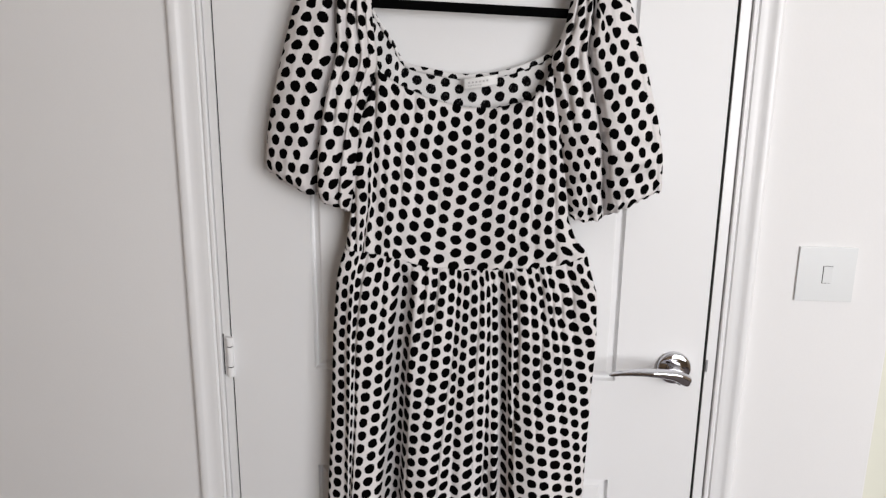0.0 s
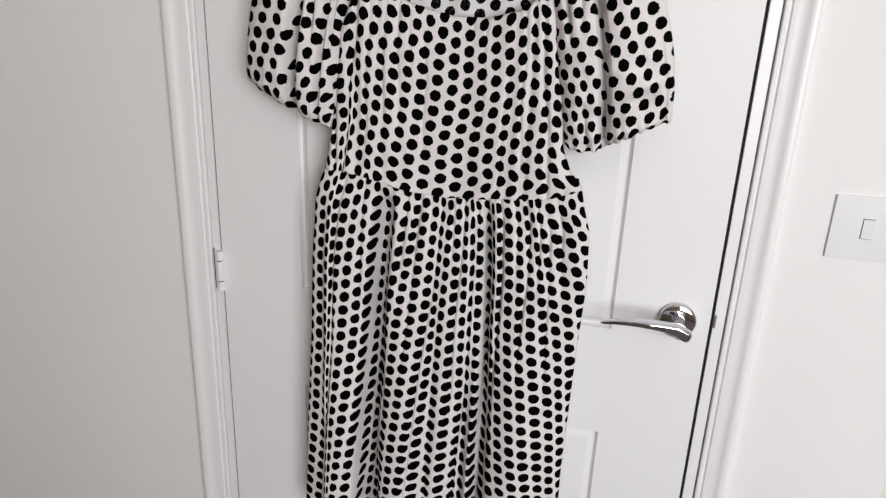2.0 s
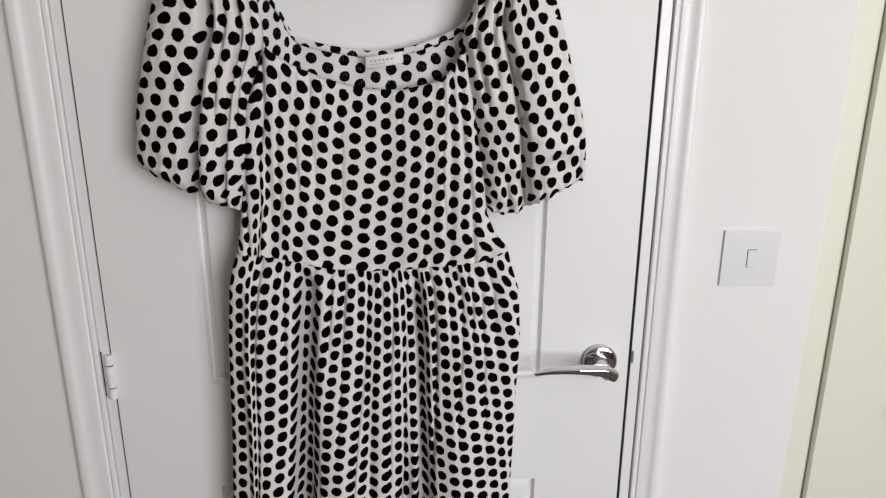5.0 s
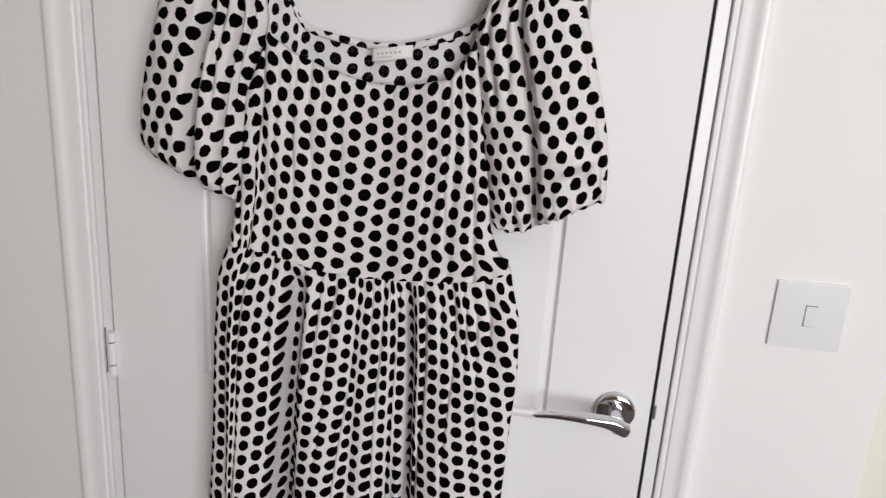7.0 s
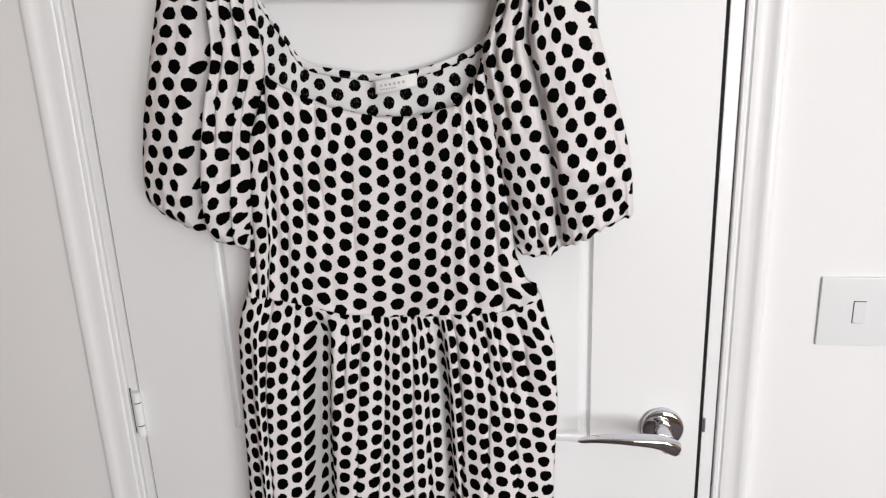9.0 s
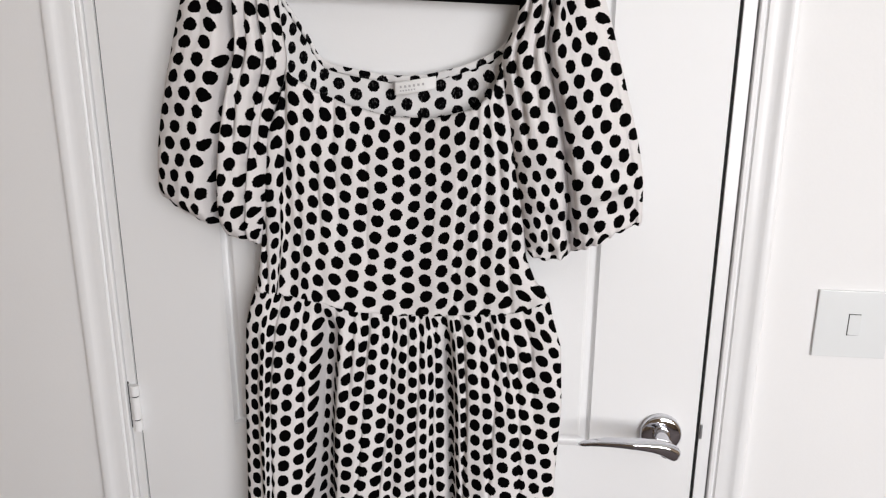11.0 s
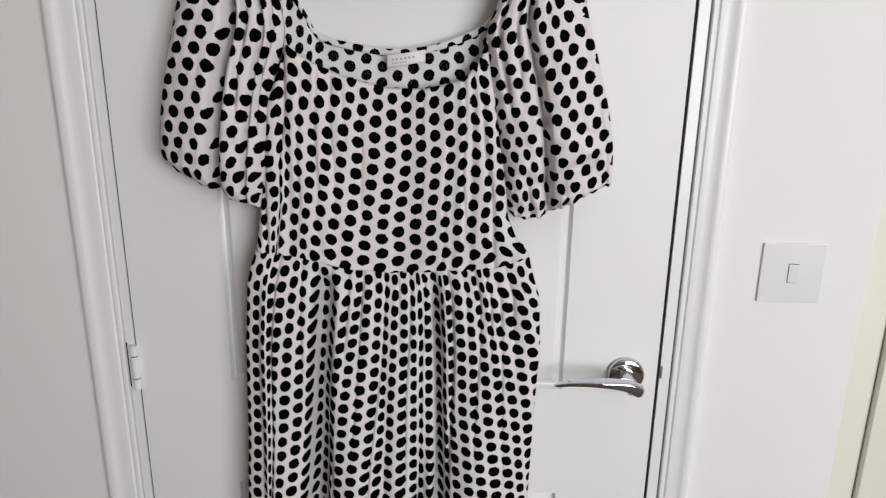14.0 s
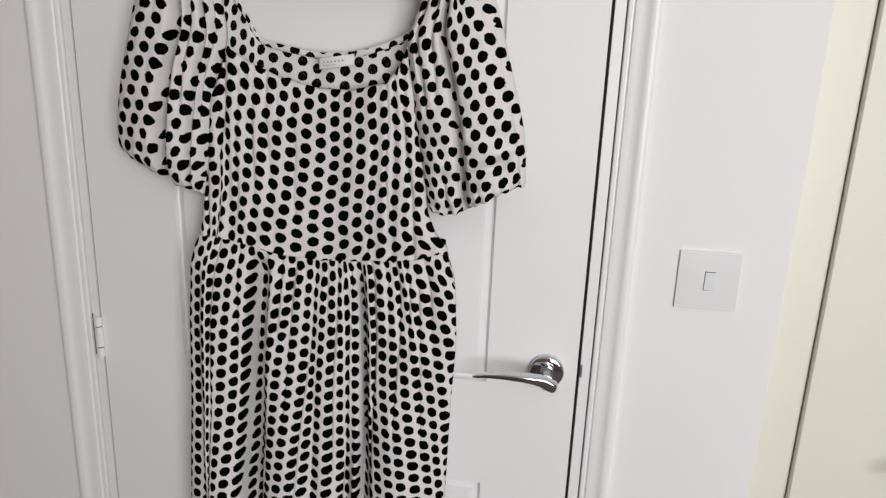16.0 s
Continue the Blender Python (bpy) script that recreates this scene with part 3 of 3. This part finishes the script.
SKIRT_HIGH = [4, 42, 79, 88, 99, 143, 192, 220, 236, 269, 297, 338, 388, 439, 471, 497, 540, 582, 603, 626, 671, 688, 709, 750, 789, 834, 881, 922, 966, 1012, 1060]
SKIRT_LOW = [1, 35, 78, 90, 98, 112, 156, 203, 217, 251, 279, 312, 357, 406, 448, 491, 542, 591, 613, 649, 692, 718, 755, 803, 849, 900, 948, 984, 1017, 1102, 1128]
SKIRT_END = [-26, 8, 55, 96, 101, 106, 111, 163, 213, 223, 256, 305, 331, 372, 437, 488, 542, 590, 625, 680, 720, 769, 830, 885, 927, 964, 992, 1024, 1067, 1125, 1129]
SKIRT_DROP_UPPER = [-0.17, -0.17, -0.1, -0.08, -0.64, -0.42, -0.28, -0.23, -0.3, -0.3, -0.46, 0.85, 0.88, 1.04, 0.87, 0.59, 0.65, 0.88, -1.55, 1.36, 1.77, -1.15, 1.73, 1.47, 1.13, 1.12, 0.99, 0.56, 0.35, 0.02, 0.02]
SKIRT_DROP_LOWER = [0.64, 0.64, 0.31, -0.08, -0.21, 0.2, 0.37, 0.9, 0.96, 0.98, 0.76, -0.35, -0.0, 0.28, 0.47, 0.66, 0.68, 1.16, 1.4, 1.27, 1.55, 1.23, 1.16, 0.94, 0.57, 0.23, -0.11, -0.05, -0.28, 0.02, 0.02]
NU, NV = 470, 130
front = [[skirt_point(i / NU, (j / NV) ** 1.15) for i in range(NU + 1)] for j in range(NV + 1)]
fall = ([0.05, 0.35, 0.65, 1.0], [(j / NV) ** 1.15 for j in range(NV + 1)])
cloth("skirt_front", front, CLOTH, dress, "gathered skirt front with deep folds", shift=(-5, -5), slack=0.2,
      uvs=printed(front, (SKIRT_TOP, SKIRT_HIGH, SKIRT_LOW, SKIRT_END), fall, (SKIRT_DROP_UPPER, SKIRT_DROP_LOWER), 0.0202, lap=4.0, swell=0.16, full=0.45))
back = []
for j in range(0, NV + 1, 2):
    a, b = front[j][0], front[j][-1]
    back.append([Vector((a.x + (b.x - a.x) * i / 60, (a.y if i == 0 else b.y if i == 60 else -0.010 - 0.006 * abs(math.sin(i * 0.55)) * smooth01(j / NV * 3) - 0.012 * bump(i, 0, 2) - 0.012 * bump(i, 60, 2)), a.z + (0.006 if 0 < i < 60 else 0))) for i in range(61)])
cloth("skirt_back", back, CLOTH, dress, shift=(0.003, 0.0))

NECK = [(-0.128, 1.452), (-0.118, 1.438), (-0.093, 1.421), (-0.053, 1.404), (0.0, 1.391), (0.047, 1.390), (0.094, 1.402), (0.112, 1.420), (0.120, 1.440), (0.125, 1.456)]
BL = [(1.15, -0.168), (1.182, -0.1745), (1.253, -0.1635), (1.352, -0.158), (1.456, -0.134)]
BR = [(1.15, 0.186), (1.182, 0.186), (1.202, 0.168), (1.231, 0.156), (1.30, 0.150), (1.40, 0.136), (1.456, 0.127)]
CREASE = [(-0.128, 0.008, 0.0042, 0.00), (-0.099, 0.007, 0.0030, 0.01), (-0.074, 0.009, 0.0028, 0.012), (-0.036, 0.012, 0.0020, 0.0), (0.026, 0.010, 0.0018, 0.0), (0.086, 0.008, 0.0034, -0.004), (0.108, 0.006, 0.0044, 0.0), (0.062, 0.011, 0.0020, 0.004)]


def bodice_point(s, w):
    xn = -0.128 + 0.253 * s
    xs = -0.176 + 0.362 * s
    ztop, zlow = interp(xn, NECK), interp(xs, SEAM) - 0.0015
    z = ztop + (zlow - ztop) * w
    l, r = interp(z, BL), interp(z, BR)
    if w < 0.35:
        k = smooth01(w / 0.35)
        l, r = -0.128 * (1 - k) + l * k, 0.125 * (1 - k) + r * k
    x = l + (r - l) * s
    y = -0.061 + 0.016 * bump(x, 0.01, 0.085) * smooth01((1.41 - z) / 0.08) + 0.012 * (1 - smooth01(w * 4)) * math.sin(math.pi * s)
    for c, wd, a, lean in CREASE:
        y += a * bump(x, c + lean * w, wd) * (1 - 0.5 * abs(w - 0.4))
    for c, a, wd, lean, ln in PLEATS:
        y += 0.35 * a * bump(x, c, wd) * smooth01((w - 0.82) / 0.18)
    y += tuck_at(BODICE_TUCKS, x, w)
    y += 0.0022 * noise.noise(Vector((x * 22, z * 9, 3.1))) + 0.0010 * noise.noise(Vector((x * 60, z * 14, 5.1)))
    roll = max(0.0, 1 - min(s, 1 - s) / 0.06)
    y += 0.014 * (1 - math.sqrt(max(0.0, 1 - roll * roll)))
    y += 0.006 * bump(w, 0, 0.012) - 0.003 * bump(w, 1, 0.02)
    return Vector((x, y + askew(x, z), z))


bod = [[bodice_point(i / 340, j / 90) for i in range(341)] for j in range(91)]
# columns of dots on the bodice
BODICE_TOP = [-992, -351, -41, 50, 118, 196, 268, 334, 395, 468, 535, 606, 676, 745, 815, 887, 945, 969, 1072, 1076]
BODICE_HIGH = [-300, 21, 82, 116, 164, 217, 273, 334, 395, 464, 534, 599, 660, 721, 784, 833, 888, 954, 987, 1008]
BODICE_LOW = [2, 66, 89, 97, 148, 192, 250, 306, 369, 431, 496, 562, 629, 693, 750, 801, 860, 913, 973, 1026]
BODICE_END = [51, 74, 79, 84, 145, 172, 206, 262, 315, 375, 439, 499, 564, 626, 671, 723, 783, 840, 913, 975]
BODICE_DROP_UPPER = [0.43, 0.24, -0.84, -0.54, -0.14, 0.32, 0.75, 1.05, 1.33, 1.54, 1.61, 1.61, 1.45, 1.29, 1.07, 0.78, 0.61, 1.01, 1.09, 1.47]
BODICE_DROP_LOWER = [0.43, -0.08, 0.14, 0.24, 0.35, 0.39, 0.7, 1.14, 1.44, 1.6, 1.69, 1.72, 1.68, 1.51, 1.43, 1.45, 1.39, 1.11, 1.14, 1.47]
cloth("bodice_front", bod, CLOTH, dress, "fitted bodice front with a scooped neckline", shift=(-5, -5), slack=0.2,
      uvs=printed(bod, (BODICE_TOP, BODICE_HIGH, BODICE_LOW, BODICE_END), ([0.0, 0.35, 0.7, 1.0], [j / 90 for j in range(91)]), (BODICE_DROP_UPPER, BODICE_DROP_LOWER), 0.0200))

BACKN = [(-0.150, 1.590), (-0.133, 1.526), (-0.106, 1.484), (-0.089, 1.455), (-0.052, 1.444), (0.0, 1.4365), (0.047, 1.440), (0.093, 1.454), (0.122, 1.470), (0.139, 1.498), (0.160, 1.575)]


def backneck(t):
    p = curve_at([(x, z, 0) for x, z in BACKN], t)
    return p.x, p.y


def back_point(t, w):
    x, z = backneck(t)
    x2 = -0.150 + 0.30 * t
    z2 = 1.16
    k = w
    xx, zz = x + (x2 - x) * smooth01(k), z + (z2 - z) * k
    y = -0.0265 + 0.008 * math.sin(math.pi * t) * (1 - w) + 0.0015 * math.sin(46 * t) * math.exp(-w * 5) + 0.0018 * noise.noise(Vector((xx * 40, zz * 12, 2)))
    return Vector((xx, min(y, -0.008), zz))


bk = [[back_point(i / 160, j / 60) for i in range(161)] for j in range(61)]
cloth("bodice_back", bk, INSIDE, dress, "inside of the bodice back with faded dots", shift=(0.002, 0.006))
hemb = [[back_point(i / 160, 0) + Vector((0, -0.0012 - 0.0010 * math.sin(3.14 * j / 5), 0.0015 - (0.0085 * j / 5))) for i in range(161)] for j in range(6)]
cloth("neck_band", hemb, INSIDE, dress, "narrow turned neck band at the back", shift=(0.011, 0.013))

tag = []
for j in range(7):
    tag.append([Vector((-0.001 + 0.048 * i / 24, -0.0325 - 0.004 * math.sin(math.pi * i / 24) + 0.012 * max(0, i / 24 - 0.75), 1.4300 + 0.0075 * (i / 24) ** 1.2 - 0.0145 * j / 6)) for i in range(25)])
lab = cloth("label", tag, TAPE, dress, "small white woven neck label", thick=0.0006)
for k in range(6):
    x = 0.0055 + 0.0052 * k
    z = 1.4245 + 0.0065 * ((x + 0.001) / 0.048) ** 1.2
    y = -0.0325 - 0.004 * math.sin(math.pi * (x + 0.001) / 0.048) - 0.0006
    part("print_bar", box(x, x + 0.0026, y - 0.0002, y + 0.0002, z - 0.0015, z + 0.0012), INK, lab, "grey bar of unreadable print")
for k in range(6):
    x = 0.0055 + 0.0033 * k
    z = 1.4200 + 0.0065 * ((x + 0.001) / 0.048) ** 1.2
    y = -0.0325 - 0.004 * math.sin(math.pi * (x + 0.001) / 0.048) - 0.0006
    part("print_bar", box(x, x + 0.0019, y - 0.0002, y + 0.0002, z - 0.001, z + 0.0008), INK, lab)


# columns of dots on the sleeves, which are cut on the slant
SLEEVE_LEFT_TOP = [283, 468, 638, 800, 920, 1030, 1140, 1250, 1360]
SLEEVE_LEFT_HIGH = [178, 351, 503, 647, 780, 900, 1020, 1140, 1260]
SLEEVE_LEFT_LOW = [70, 224, 387, 510, 655, 790, 925, 1060, 1195]
SLEEVE_LEFT_END = [-40, 79, 187, 331, 424, 528, 632, 736, 840]
SLEEVE_LEFT_DROP_UPPER = [0.09, 0.65, 1.22, 1.74, 2.35, 2.88, 3.43, 3.98, 4.53]
SLEEVE_LEFT_DROP_LOWER = [0.05, 0.61, 1.18, 1.7, 2.31, 2.84, 3.39, 3.94, 4.49]
SLEEVE_RIGHT_TOP = [290, 531, 565, 665, 803, 1000, 1132, 1292, 1412, 1532, 1652, 1772]
SLEEVE_RIGHT_HIGH = [-121, 104, 280, 429, 561, 736, 876, 1036, 1156, 1276, 1396, 1516]
SLEEVE_RIGHT_LOW = [-532, -212, 26, 194, 338, 483, 620, 770, 880, 990, 1100, 1210]
SLEEVE_RIGHT_END = [-943, -558, -258, -48, 82, 199, 364, 457, 562, 667, 772, 877]
SLEEVE_RIGHT_DROP_UPPER = [-0.42, 0.48, 1.37, 2.29, 3.18, 4.05, 4.87, 5.57, 6.32, 7.07, 7.82, 8.57]
SLEEVE_RIGHT_DROP_LOWER = [-0.2, 0.7, 1.59, 2.51, 3.4, 4.27, 5.09, 5.79, 6.54, 7.29, 8.04, 8.79]


def sleeve(name, outer, inner, folds, depth, seed, cuff, wrinkle, sag, skew, tuck, dots, drops, rise):
    """A puffed short sleeve: front and back meet along the outline; folds are (a, lean, half width, depth, from, to)."""
    rows, n = 120, 200
    grid = []
    for j in range(rows + 1):
        w = j / rows
        o, i_ = curve_at(outer, w), curve_at(inner, w)
        ring = []
        for i in range(n + 1):
            a = i / n
            p = o + (i_ - o) * a
            puff = (1 - abs(2 * a - 1) ** 2.8) ** 0.55
            d = interp(w, [(0, 0.45), (0.25, 0.8), (0.6, 1.0), (0.86, 1.0), (0.95, 0.8), (1, 0.42)]) * depth
            y = -0.044 - 0.62 * d * puff
            for c, lean, half, dp, lo, hi in folds:
                fade = smooth01((w - lo) / 0.12) * smooth01((hi - w) / 0.15)
                q = (a - c - lean * w - 0.012 * math.sin(9 * w + 20 * c)) / half
                y += dp * fade * math.exp(-q * q)
            dip = tuck * bump(w, 0.885, 0.035) * smooth01((a - 0.08) / 0.2) * smooth01((0.95 - a) / 0.25)
            y += 0.9 * dip
            gather = smooth01((w - 0.86) / 0.14)
            y += cuff * gather * math.sin(a * 58 + 4.5 * noise.noise(Vector((a * 6, seed, 0))))
            y += wrinkle * smooth01((w - 0.62) / 0.2) * noise.noise(Vector((a * 4.5 + 3 * w, w * 22, seed))) * puff
            y += 0.0045 * noise.noise(Vector((a * 4, w * 3.5, seed))) * puff + 0.0014 * noise.noise(Vector((a * 15, w * 13, seed)))
            low = -sag * math.sin(math.pi * a ** skew) * smooth01((w - 0.7) / 0.3)
            ring.append(Vector((p.x, min(y, -0.030), p.y + low + cuff * 1.1 * math.sin(a * 58 + 1 + 4.5 * noise.noise(Vector((a * 6, seed, 0)))) * smooth01((w - 0.94) / 0.06))))
        grid.append(ring)
    us, vs = printed(grid, dots, ([0.2, 0.45, 0.7, 0.95], [j / rows for j in range(rows + 1)]), drops, rise, ease=5, swell=-0.12, full=0.62)
    # the lower edge turns in under itself
    last = grid[-1]
    for k in range(1, 7):
        q = k / 6
        grid.append([Vector((p.x, p.y + (-0.040 - p.y) * q * 0.9, p.z + 0.010 * math.sin(q * 1.57) + 0.002 * q)) for p in last])
        us.append(us[rows]), vs.append(vs[rows] - 0.014 * q)
    ob = cloth(name, grid, CLOTH, dress, "puffed short sleeve gathered into an elastic hem", shift=(-5, -5), uvs=(us, vs), slack=0.3)
    rear = [[Vector((p.x, p.y if i in (0, len(r) - 1) else -0.044 + 0.026 * (1 - abs(2 * i / (len(r) - 1) - 1) ** 3), p.z)) for i, p in enumerate(r)][::4] for r in grid[:rows + 1:4]]
    cloth("sleeve_back", rear, CLOTH, ob)
    return ob


sleeve("sleeve", [(-0.190, 1.600, 0), (-0.216, 1.575, 0), (-0.236, 1.545, 0), (-0.254, 1.49, 0), (-0.270, 1.434, 0), (-0.284, 1.375, 0), (-0.2915, 1.325, 0), (-0.2935, 1.298, 0)],
       [(-0.136, 1.600, 0), (-0.133, 1.56, 0), (-0.130, 1.50, 0), (-0.125, 1.452, 0), (-0.140, 1.40, 0), (-0.150, 1.34, 0), (-0.159, 1.28, 0), (-0.166, 1.236, 0)],
       [(0.50, 0.08, 0.052, 0.034, -0.3, 1.2), (0.66, 0.08, 0.030, 0.009, -0.3, 0.75), (0.80, 0.06, 0.022, 0.012, -0.3, 1.3), (0.90, 0.02, 0.02, 0.008, -0.3, 0.8)],
       0.058, 1.7, 0.0006, 0.002, 0.005, 1.3, 0.0, (SLEEVE_LEFT_TOP, SLEEVE_LEFT_HIGH, SLEEVE_LEFT_LOW, SLEEVE_LEFT_END), (SLEEVE_LEFT_DROP_UPPER, SLEEVE_LEFT_DROP_LOWER), 0.0188)
sleeve("sleeve", [(0.185, 1.592, 0), (0.206, 1.565, 0), (0.224, 1.536, 0), (0.243, 1.48, 0), (0.261, 1.419, 0), (0.275, 1.37, 0), (0.2835, 1.327, 0), (0.2865, 1.276, 0)],
       [(0.150, 1.590, 0), (0.147, 1.55, 0), (0.138, 1.50, 0), (0.123, 1.456, 0), (0.130, 1.40, 0), (0.140, 1.33, 0), (0.150, 1.275, 0), (0.158, 1.236, 0)],
       [(0.57, 0.03, 0.036, 0.027, -0.3, 1.1), (0.72, 0.03, 0.030, 0.007, -0.3, 0.65), (0.86, 0.02, 0.025, 0.009, -0.3, 0.7), (0.10, -0.02, 0.02, 0.004, 0.3, 1.1), (0.74, 0.06, 0.030, 0.006, 0.80, 1.4)],
       0.058, 5.2, 0.0011, 0.010, 0.015, 2.0, 0.012, (SLEEVE_RIGHT_TOP, SLEEVE_RIGHT_HIGH, SLEEVE_RIGHT_LOW, SLEEVE_RIGHT_END), (SLEEVE_RIGHT_DROP_UPPER, SLEEVE_RIGHT_DROP_LOWER), 0.0153)
